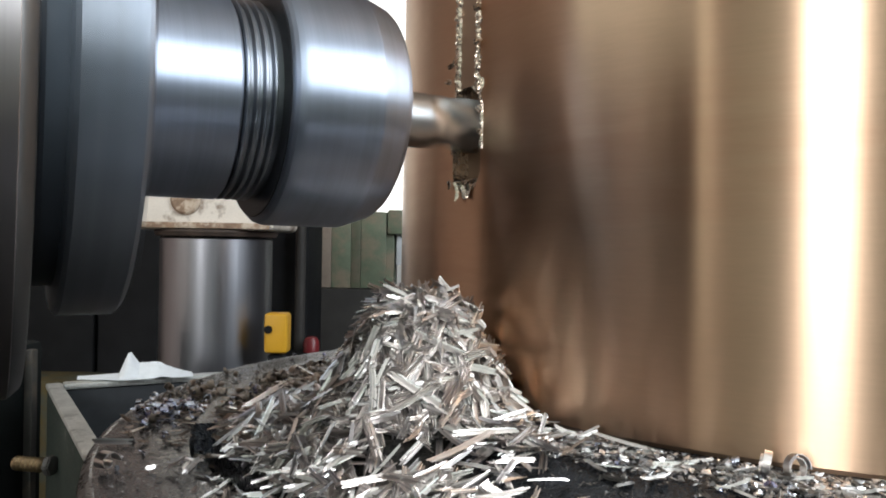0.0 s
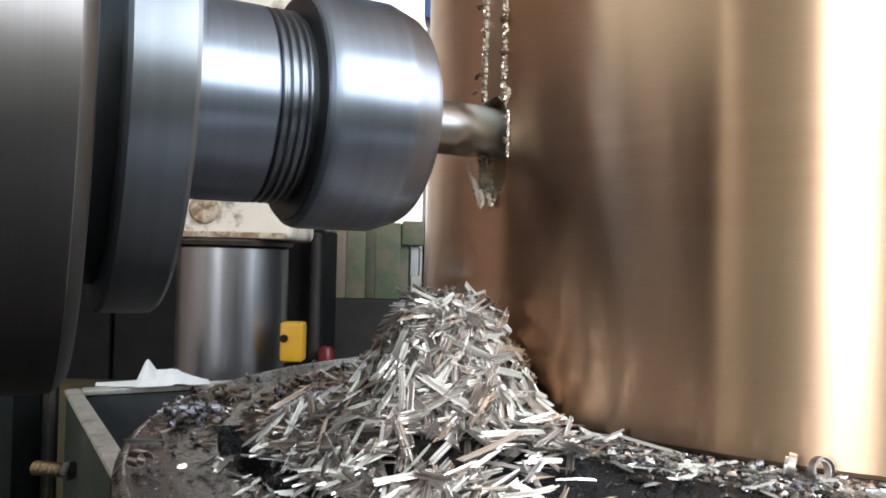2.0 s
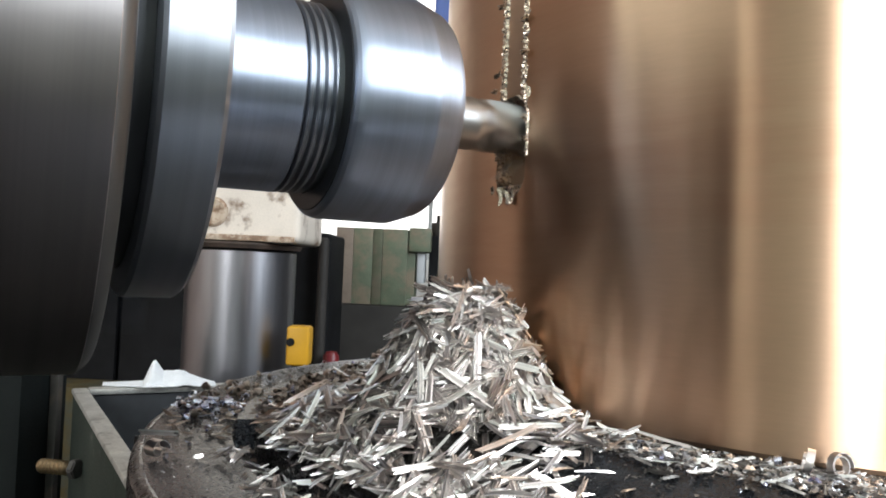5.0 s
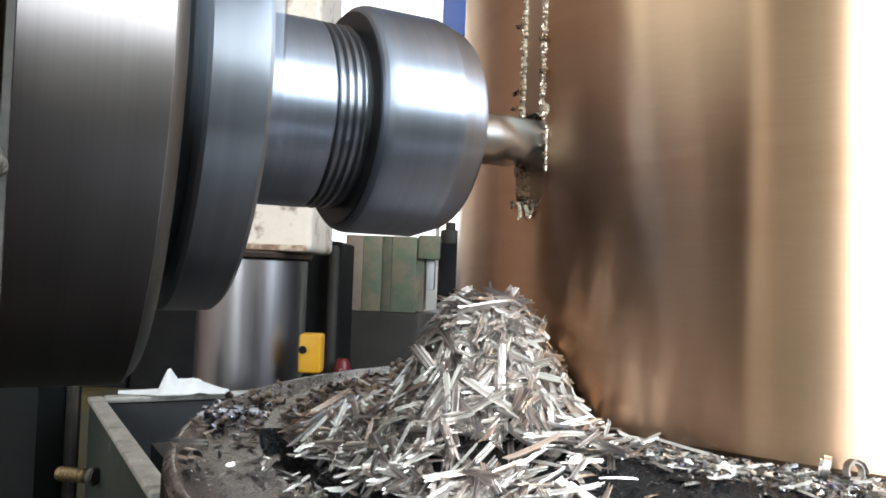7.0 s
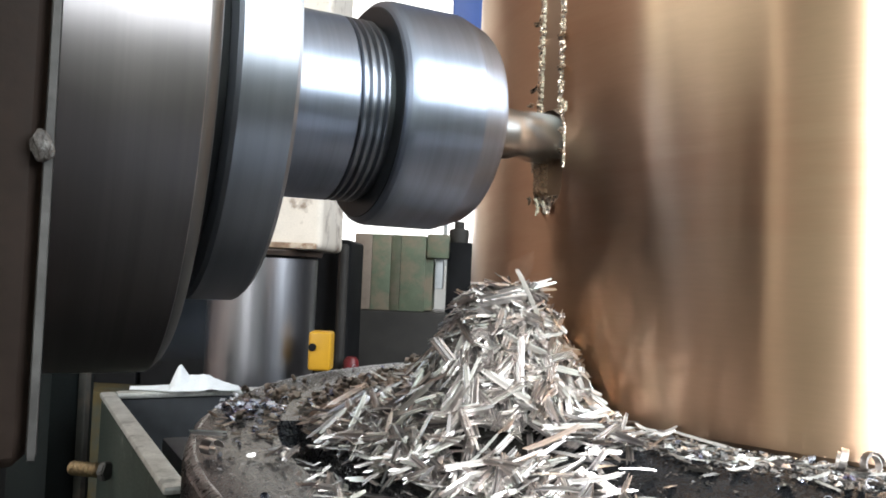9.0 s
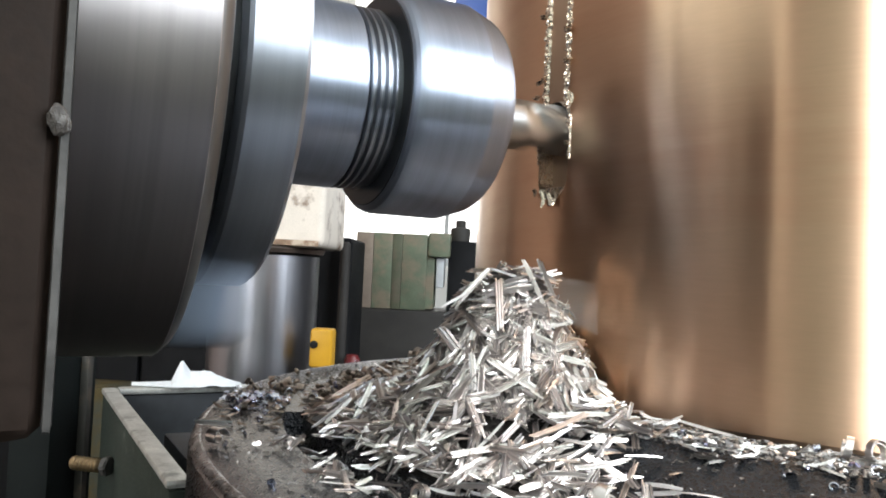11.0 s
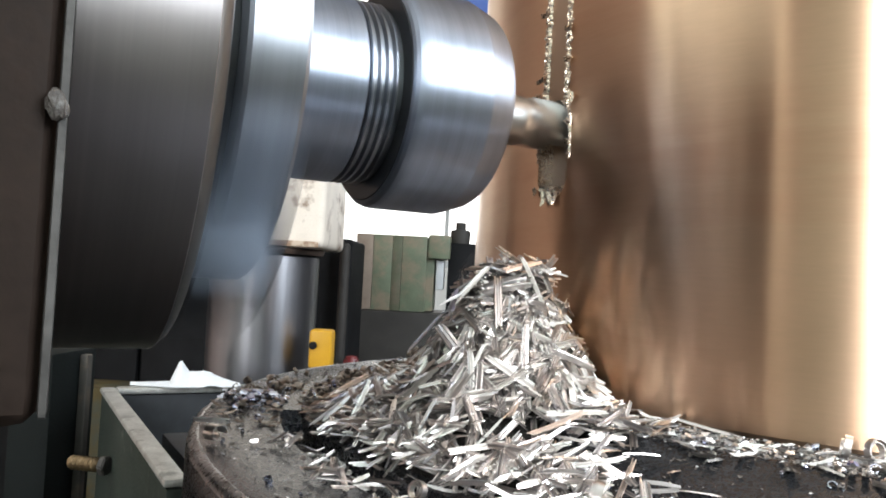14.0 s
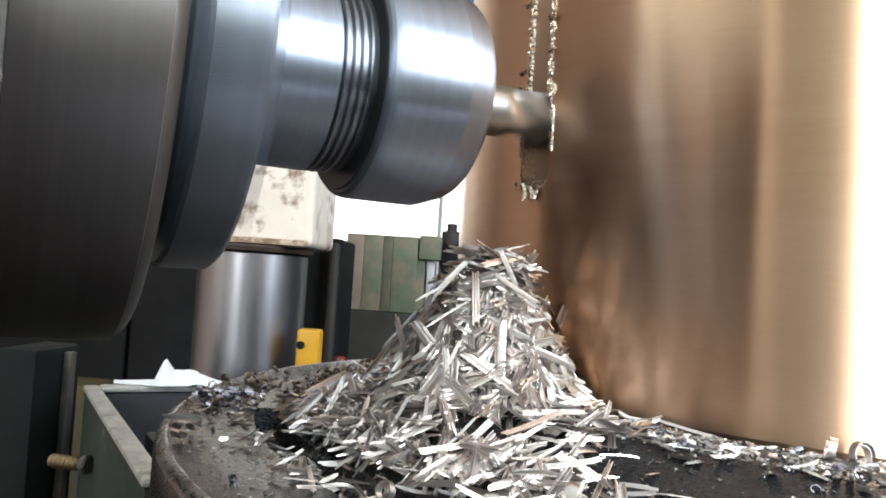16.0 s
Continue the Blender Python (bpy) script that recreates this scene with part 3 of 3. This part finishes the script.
while k < 300:
    r, a = abs(rng.gauss(0, 0.038)), rng.uniform(0, 2 * math.pi)
    x, y = PILE.x + r * math.cos(a), PILE.y + r * math.sin(a)
    rc = math.hypot(x - CX, y - CY)
    if rc < RB + 0.007 or rc > 0.308 or y < 0.15 or bare_patch(x, y) or pile_top(x, y, 0) - table_z(rc) < 0.003:
        continue
    part("chip", rng.choice(CHIPS), pile, "", lie(rng, x, y, pile_top(x, y, 0) + rng.uniform(0.0015, 0.0035), 0.30))
    k += 1


def scatter(name, label, mat, n, where, maker, kind="stuff", category="metal chips"):
    h, c = Heap(), 0
    while c < n:
        x, y = where()
        rc = math.hypot(x - CX, y - CY)
        if rc < RB + 0.004 or rc > 0.352:
            continue
        z = table_z(rc)
        if pile_top(x, y, 0) > z + 0.012:
            continue
        vf, m = maker(x, y, z)
        h.add(vf, m)
        c += 1
    return tagged(part(name, mesh_of(name, h.v, h.f, mat)), label, category, kind=kind)


def speck(x, y, z):
    s = rng.uniform(0.0003, 0.0009) if rng.random() < 0.9 else rng.uniform(0.001, 0.0022)
    v = [Vector((rng.uniform(-1, 1), rng.uniform(-1, 1), rng.uniform(0, 1))) * s for _ in range(5)]
    return (v, [(0, 1, 2), (0, 2, 3), (0, 3, 4), (1, 4, 3), (1, 3, 2), (0, 4, 1)]), pose(x, y, z + 0.0002)


def ring_spot():
    a, r = rng.uniform(math.radians(140), math.radians(280)), rng.uniform(0.232, 0.351)
    return CX + r * math.cos(a), CY + r * math.sin(a)


scatter("swarf_grit", "fine dark metal grit sprinkled over the table", "grit", 2600, ring_spot, speck)


def crumb(x, y, z):
    s = 0.0005 + 0.0013 * rng.random() ** 2
    v = [Vector((rng.uniform(-1, 1), rng.uniform(-1, 1), rng.uniform(0, 1))) * s for _ in range(5)]
    return (v, [(0, 1, 2), (0, 2, 3), (0, 3, 4), (1, 4, 3), (1, 3, 2), (0, 4, 1)]), pose(x, y, z + 0.0002)


def ledge_spot():
    a, r = rng.uniform(math.radians(200), math.radians(268)), RB + 0.002 + 0.028 * rng.random() ** 1.3
    return CX + r * math.cos(a), CY + r * math.sin(a)


scatter("bright_crumbs", "bright metal crumbs dotted over the dark table rim", "pale_grit", 900, ring_spot, speck)
scatter("ledge_grit", "pale metal dust and crumbs along the foot of the bushing", "pale_grit", 3600, ledge_spot, crumb)


def near(px, py, s):
    return lambda: (px + rng.gauss(0, s), py + rng.gauss(0, s))


def curl(x, y, z):
    return curl_verts(rng, rng.uniform(0.0015, 0.0034), rng.uniform(0.0015, 0.004), rng.uniform(0.5, 1.3)), pose(x, y, z, rng.uniform(-40, 40), rng.uniform(-30, 30), rng.uniform(0, 360))


def sliver(x, y, z):
    return chip_verts(rng, 0.010 * rng.uniform(0.5, 1.2), 0.0018, rng.uniform(-0.2, 0.5), 2), pose(x, y, z + 0.0008, rng.gauss(0, 7), rng.gauss(0, 7), rng.uniform(0, 360))


scatter("brown_swarf", "brown oily curled chips along the table rim", "old_chip", 110, near(-0.088, 0.40, 0.030), curl)
scatter("brown_swarf", "brown oily slivers along the table rim", "old_chip", 190, near(-0.080, 0.36, 0.034), sliver)
scatter("blued_swarf", "bluish tempered steel chips on the table rim", "blue_chip", 44, near(-0.126, 0.375, 0.015), curl)
scatter("blued_swarf", "bluish tempered steel slivers on the table rim", "blue_chip", 30, near(-0.126, 0.375, 0.014), sliver)
scatter("ledge_swarf", "grey chips lying along the foot of the bushing", "grit", 160, lambda: (lambda a, r: (CX + r * math.cos(a), CY + r * math.sin(a)))(rng.uniform(math.radians(195), math.radians(262)), rng.uniform(0.234, 0.262)), sliver)


scatter("brown_grit", "fine brown oily grit caked on the table rim", "old_chip", 2600, near(-0.092, 0.395, 0.034), speck)


def small_curl(x, y, z):
    return curl_verts(rng, rng.uniform(0.0007, 0.0017), rng.uniform(0.0008, 0.002), rng.uniform(0.4, 1.2)), pose(x, y, z, rng.uniform(-60, 60), rng.uniform(-50, 50), rng.uniform(0, 360))


scatter("rim_swarf", "small bright curled chips scattered over the table rim", "blue_chip", 210, ring_spot, small_curl)


def loose(name, vf, mat, m, label):
    ob = part(name, mesh_of(name, *vf, mat, name in ("curled_chip", "coiled_chip")))
    ob.matrix_world = m
    return tagged(ob, label, "metal chip")


def on_table(x, y, up=0.0005, *turn):
    return pose(x, y, table_z(math.hypot(x - CX, y - CY)) + up, *turn)


loose("curled_chip", curl_verts(rng, 0.0037, 0.0020, 1.4), "chip", on_table(0.0836, 0.2065, 0, 10, 0, 70), "bright curled steel chip standing on the table ledge")
loose("curled_chip", curl_verts(rng, 0.0038, 0.0022, 1.9), "chip", on_table(0.0900, 0.2020, 0, -8, 10, 20), "bright tightly curled chip on the table ledge")
loose("curled_chip", curl_verts(rng, 0.0038, 0.005, 1.0), "chip", on_table(-0.114, 0.276, 0, 0, 0, 60), "bright ridged curled chip on the dark table rim")
for x, y, r, turn in ((-0.020, 0.196, 0.0042, 20), (-0.010, 0.190, 0.0045, 50), (0.012, 0.186, 0.0036, 80), (-0.034, 0.199, 0.0030, 140)):
    loose("coiled_chip", curl_verts(rng, r, 0.0022, 2.6), "chip", on_table(x, y, 0.004, 15, 0, turn), "dull grey coiled chip lying among the swarf")
loose("straight_chip", chip_verts(rng, 0.017, 0.0036, 0.03, 4), "chip", on_table(-0.128, 0.314, 0.0012, 20, 0, 8), "flat bright straight chip on the table rim")
loose("small_chip", chip_verts(rng, 0.004, 0.003, 0.5, 2), "chip", on_table(-0.100, 0.277, 0.001, 10, 0, 40), "short bright chip on the dark table rim")
loose("straight_chip", chip_verts(rng, 0.021, 0.0022, 0.05, 3), "chip", on_table(0.054, 0.233, 0.002, 0, 8, -32), "long straight chip leaning on the table ledge")
loose("straight_chip", chip_verts(rng, 0.024, 0.003, 0.1, 3), "chip", on_table(0.006, 0.222, 0.012, 0, -14, 38), "long bright chip lying across the swarf")

# ---- tray beside the table -------------------------------------------------------
tray = new("coolant_tray")
tagged(tray, "grey-green steel tray with bare metal rim beside rotary table", "tray")
TRAY = Matrix.Translation((-0.487, 0.994, -0.10)) @ pose(0, 0, 0, 0, 0, math.degrees(math.atan2(0.568 - 0.994, -0.236 + 0.487)))


def tray_box(name, lo, hi, mat, label="", bevel=0.003):
    return part(name, box_mesh(name, lo, hi, mat, bevel), tray, label, TRAY)


# local x runs along the near side, y across the tray
tray_box("near_wall", (0, 0, -0.32), (0.48, 0.014, -0.004), "tray", "chipped grey-green painted side")
tray_box("near_rim", (-0.003, -0.002, -0.003), (0.48, 0.0165, 0.004), "tray_rim", "bare worn metal rim")
tray_box("far_wall", (0, 0.5, -0.32), (0.20, 0.514, -0.004), "tray")
tray_box("end_wall", (0, 0.0145, -0.32), (0.014, 0.4995, -0.004), "tray_inside")
tray_box("end_rim", (-0.003, 0.017, -0.003), (0.018, 0.512, 0.005), "tray_rim", "bare worn metal rim")
tray_box("tray_bottom", (0.0145, 0.0145, -0.20), (0.48, 0.4995, -0.18), "tray_inside", "dark wet tray bottom")
tray_box("inner_block", (0.16, 0.05, -0.179), (0.30, 0.20, -0.025), "tray_inside", "dark casting inside the tray")


def threaded_stud():
    prof = [(-0.004, 0.0)]
    for i in range(7):
        prof += [(i * 0.0048, 0.0064), (i * 0.0048 + 0.0024, 0.0082)]
    prof += [(0.0345, 0.0068), (0.0345, 0.0)]
    return lathe_mesh("threaded_stud", prof, "brass", "X", 32)


stud = part("threaded_stud", threaded_stud(), tray, "brass threaded stud", Matrix.Translation((-0.424, 0.86, -0.16)) @ pose(0, 0, 0, 0, 0, 180 - 10))
part("stud_nut", hex_bolt("stud_nut", 0.0115, 0.008, "worn_edge"), stud, "greasy steel nut", pose(-0.008, 0, 0, 0, 90, 0))


def crumpled_tissue():
    """A thin sheet pulled up into one sharp fold and a low ridge."""
    v, f, n = [], [], 40
    for i in range(n + 1):
        for j in range(n + 1):
            x, y = 0.14 * i / n - 0.085, 0.08 * (j / n - 0.5)
            ridge = float(np.interp(x, (-0.085, -0.036, -0.027, -0.023, -0.012, 0.010, 0.030, 0.055), (0.002, 0.004, 0.030, 0.037, 0.019, 0.021, 0.011, 0.001)))
            h = 0.0008 + 0.85 * ridge * max(0, 1 - abs(y + 0.006 * math.sin(x * 90)) / 0.036) ** 0.8
            h += (0.0006 + 0.12 * h) * abs(noise.noise((x * 90, y * 70, 4)))
            v.append((x, y * float(np.interp(x, (-0.085, -0.03, 0.055), (0.25, 0.8, 0.5))) + 0.15 * h, h))
    for i in range(n):
        for j in range(n):
            a = i * (n + 1) + j
            f.append((a, a + n + 1, a + n + 2, a + 1))
    return mesh_of("paper_tissue", v, f, "tissue")


tissue = part("paper_tissue", crumpled_tissue())
tissue.matrix_world = pose(-0.383, 1.052, -0.094, 0, 0, 20)
so = tissue.modifiers.new("thickness", "SOLIDIFY")
so.thickness = 0.001
tagged(tissue, "crumpled white paper tissue lying on the tray rim", "tissue")

# ---- background machines -----------------------------------------------------------
col = new("machine_column")
tagged(col, "polished round steel machine column under a cream casting", "machine column")
part("column_shaft", lathe_mesh("column_shaft", [(-0.95, 0.0), (-0.95, 0.088), (0.088, 0.088), (0.092, 0.084), (0.092, 0.0)], "chrome", "Z", 80), col, "polished steel shaft", pose(-0.366, 1.30, 0))
part("collar", lathe_mesh("collar", [(0.0925, 0.0), (0.0925, 0.094), (0.099, 0.097), (0.102, 0.095), (0.102, 0.0)], "rust_edge", "Z", 80), col, "rusty dark collar", pose(-0.366, 1.30, 0))
part("casting", box_mesh("casting", (-0.50, 1.22, 0.1025), (-0.256, 1.42, 0.62), "cream_paint", 0.014, 4), col, "cream painted casting with rust stains")
part("boss", lathe_mesh("boss", [(0.0, 0.0), (0.004, 0.019), (0.002, 0.0225), (-0.003, 0.0235)], "rust_boss", "Z", 40), col, "round rusty boss", pose(-0.392, 1.2185, 0.147, 90, 0, 0))
part("rust_lip", box_mesh("rust_lip", (-0.492, 1.2165, 0.104), (-0.264, 1.2195, 0.113), "rust_boss", 0.001), col, "rusty lower lip of the casting")

cab = new("black_cabinet")
tagged(cab, "tall black machine guard with a vertical pipe", "machine guard")
part("panel", box_mesh("panel", (-0.345, 1.56, -0.95), (-0.262, 1.75, 0.135), "black_paint", 0.01, 3), cab)
part("pipe", lathe_mesh("pipe", [(-0.95, 0.010), (0.12, 0.010), (0.125, 0.006), (0.125, 0.0)], "grey_paint", "Z", 20), cab, "grey steel pipe", pose(-0.272, 1.535, 0))

mach = new("green_machine")
tagged(mach, "old machine with green and tan painted panels", "machine")
for a, b, mt in ((-0.290, -0.2505, "tan_paint"), (-0.250, -0.2065, "green_paint"), (-0.206, -0.1845, "olive_paint"), (-0.184, -0.128, "green_paint")):
    part("panel", box_mesh("panel", (a, 1.80, -0.012), (b, 1.95, 0.160), mt, 0.002, 2), mach, {"g": "green painted panel", "o": "dark olive painted panel", "t": "tan painted panel"}[mt[0]])
part("back_plate", box_mesh("back_plate", (-0.288, 1.815, -0.01), (-0.110, 1.94, 0.155), "green_paint", 0.004), mach, "dull green back plate")
part("base", box_mesh("base", (-0.36, 1.79, -0.95), (-0.07, 2.0, -0.0125), "grey_paint", 0.01), mach, "dark grey base")
part("bracket", box_mesh("bracket", (-0.126, 1.80, 0.11), (-0.075, 1.9, 0.165), "green_paint", 0.006), mach)
part("pale_plate", box_mesh("pale_plate", (-0.106, 1.82, 0.040), (-0.088, 1.9, 0.1095), "pale_paint", 0.004), mach, "pale grey plate")
part("side_post", box_mesh("side_post", (-0.080, 1.83, -0.9), (-0.015, 1.95, 0.150), "black_paint", 0.006), mach)
part("knob", lathe_mesh("knob", [(0.1505, 0.0), (0.1505, 0.022), (0.175, 0.024), (0.182, 0.022), (0.184, 0.012), (0.20, 0.012), (0.202, 0.0)], "grey_paint", "Z", 32), mach, "dark knob", pose(-0.055, 1.88, 0))

yb = new("yellow_box")
tagged(yb, "small yellow plastic switch box with a dark button", "switch box")
part("case", box_mesh("case", (-0.266, 1.20, -0.082), (-0.231, 1.235, -0.022), "yellow", 0.006, 3), yb)
part("button", lathe_mesh("button", [(0.0, 0.0), (0.0, 0.006), (0.004, 0.006), (0.005, 0.0)], "black_paint", "Z", 20), yb, "dark button", pose(-0.259, 1.200, -0.046, 90, 0, 0))
part("bracket", box_mesh("bracket", (-0.262, 1.21, -0.60), (-0.238, 1.23, -0.0855), "black_paint", 0.003), yb)

rb = part("red_cap", lathe_mesh("red_cap", [(0.0, 0.0), (0.0, 0.015), (0.02, 0.015), (0.028, 0.010), (0.030, 0.0)], "red", "Z", 32))
rb.matrix_world = pose(-0.243, 1.50, -0.118)
tagged(rb, "dark red round plastic cap on a machine", "cap")
rbs = part("machine_stand", box_mesh("machine_stand", (-0.30, 1.44, -0.95), (-0.19, 1.545, -0.1185), "black_paint", 0.008))
tagged(rbs, "black machine stand in shade", "machine stand")
bl = part("blue_panel", box_mesh("blue_panel", (-0.10, 2.05, 0.70), (0.06, 2.15, Z1), "blue", 0.01))
tagged(bl, "blue painted machine panel hanging from a beam", "machine panel")

post = part("steel_post", box_mesh("steel_post", (-0.60, 0.98, -0.95), (-0.545, 1.10, -0.055), "dark_green", 0.008))
tagged(post, "dark green steel machine post", "post")
strip = part("pale_strip", box_mesh("pale_strip", (-0.543, 1.045, -0.95), (-0.532, 1.06, -0.062), "pale_dirty", 0.002))
tagged(strip, "narrow dirty pale metal strip beside a post", "metal strip")
op = part("ochre_post", box_mesh("ochre_post", (-0.70, 1.30, -0.95), (-0.575, 1.40, -0.145), "ochre", 0.008))
tagged(op, "weathered ochre yellow painted post", "post")
# reaches far left, out of view, to darken what the bronze reflects
shelf = new("dark_cabinet")
tagged(shelf, "dark cabinet behind the column, extended to darken the bronze reflection", "cabinet")
part("body", box_mesh("body", (-1.5, 1.77, -0.95), (-0.36, 2.1, 0.138), "black_paint", 0.01), shelf)
part("cabinet_top", box_mesh("cabinet_top", (-1.51, 1.74, 0.1385), (-0.355, 2.11, 0.150), "grey_paint", 0.004), shelf, "dark grey steel top plate")
for x in (-1.49, -1.12, -0.75):
    part("door", box_mesh("door", (x, 1.752, -0.90), (x + 0.36, 1.7695, 0.125), "black_paint", 0.006), shelf, "black painted steel door")


# ---- what moves ---------------------------------------------------------------------
def motions():
    base = head.matrix_world.copy()
    walk(head, [(t, Matrix.Translation((0, 0, 0.000281 * (t - 9.0))) @ base) for t in (0.0, 8.0, 16.0)])
    rows = []
    for i in range(481):
        t = i / 30
        drift = float(np.interp(t, (0, 0.6, 1.1, 3.1, 4.2, 6.3, 7.1, 7.6, 8.6, 12.0, 12.5, 16), (95, 86, 76, 50, 31, 88, 75, 65, 36, -7, -17, -75)))
        rows.append((t, pose(0, 0, 0, drift + 84.0 * i, 0, 0)))
    walk(nose, rows)
    r = random.Random(21)
    n = 170
    for i in range(n):
        t = 0.05 + 15.9 * (i + r.uniform(-0.4, 0.4)) / n
        t = round(max(0.07, min(15.95, t)), 2)
        chip = part("falling_chip", r.choice(CHIPS))
        tagged(chip, "freshly milled bright bronze chip dropping onto the heap", "metal chip", "chips from the cutter")
        out = SP + D * (CONTACT - 0.002) + Vector((r.uniform(-0.004, 0.004), r.uniform(-0.005, 0.003), -0.016 - r.uniform(0, 0.006)))
        inside = SP + D * (CONTACT + 0.03) + Vector((0, 0, -0.012))
        while True:
            q, b = abs(r.gauss(0, 0.018)), r.uniform(0, 2 * math.pi)
            x, y = PILE.x + q * math.cos(b), PILE.y + q * math.sin(b)
            if not inside_bushing(x, y, 0.006):
                break
        z = pile_top(x, y, t / 16) + 0.0015
        down = math.sqrt(2 * max(0.005, out.z - z) / 9.81)
        turn = [r.uniform(0, 360) for _ in range(3)]
        spin = [r.uniform(-70, 70) for _ in range(3)]
        rest = lie(r, x, y, z, 0.35, t / 16)
        keys = [(0.0, pose(*inside, *turn)), (t - 0.034, pose(*inside, *turn)), (t, pose(*out, *turn))]
        stop = max(t + down, t + 0.07)
        if stop < 15.98:
            k = 0.5
            p = out.lerp(Vector((x, y, 0)), k)
            keys.append((t + 0.034, pose(p.x, p.y, out.z - (out.z - z) * 0.25, *[u + q * k for u, q in zip(turn, spin)])))
            keys.append((stop, rest))
        keys.append((16.0, keys[-1][1]))
        clean = []
        for q in keys:
            if not clean or frame(q[0]) > frame(clean[-1][0]):
                clean.append(q)
        walk(chip, clean)


motions()
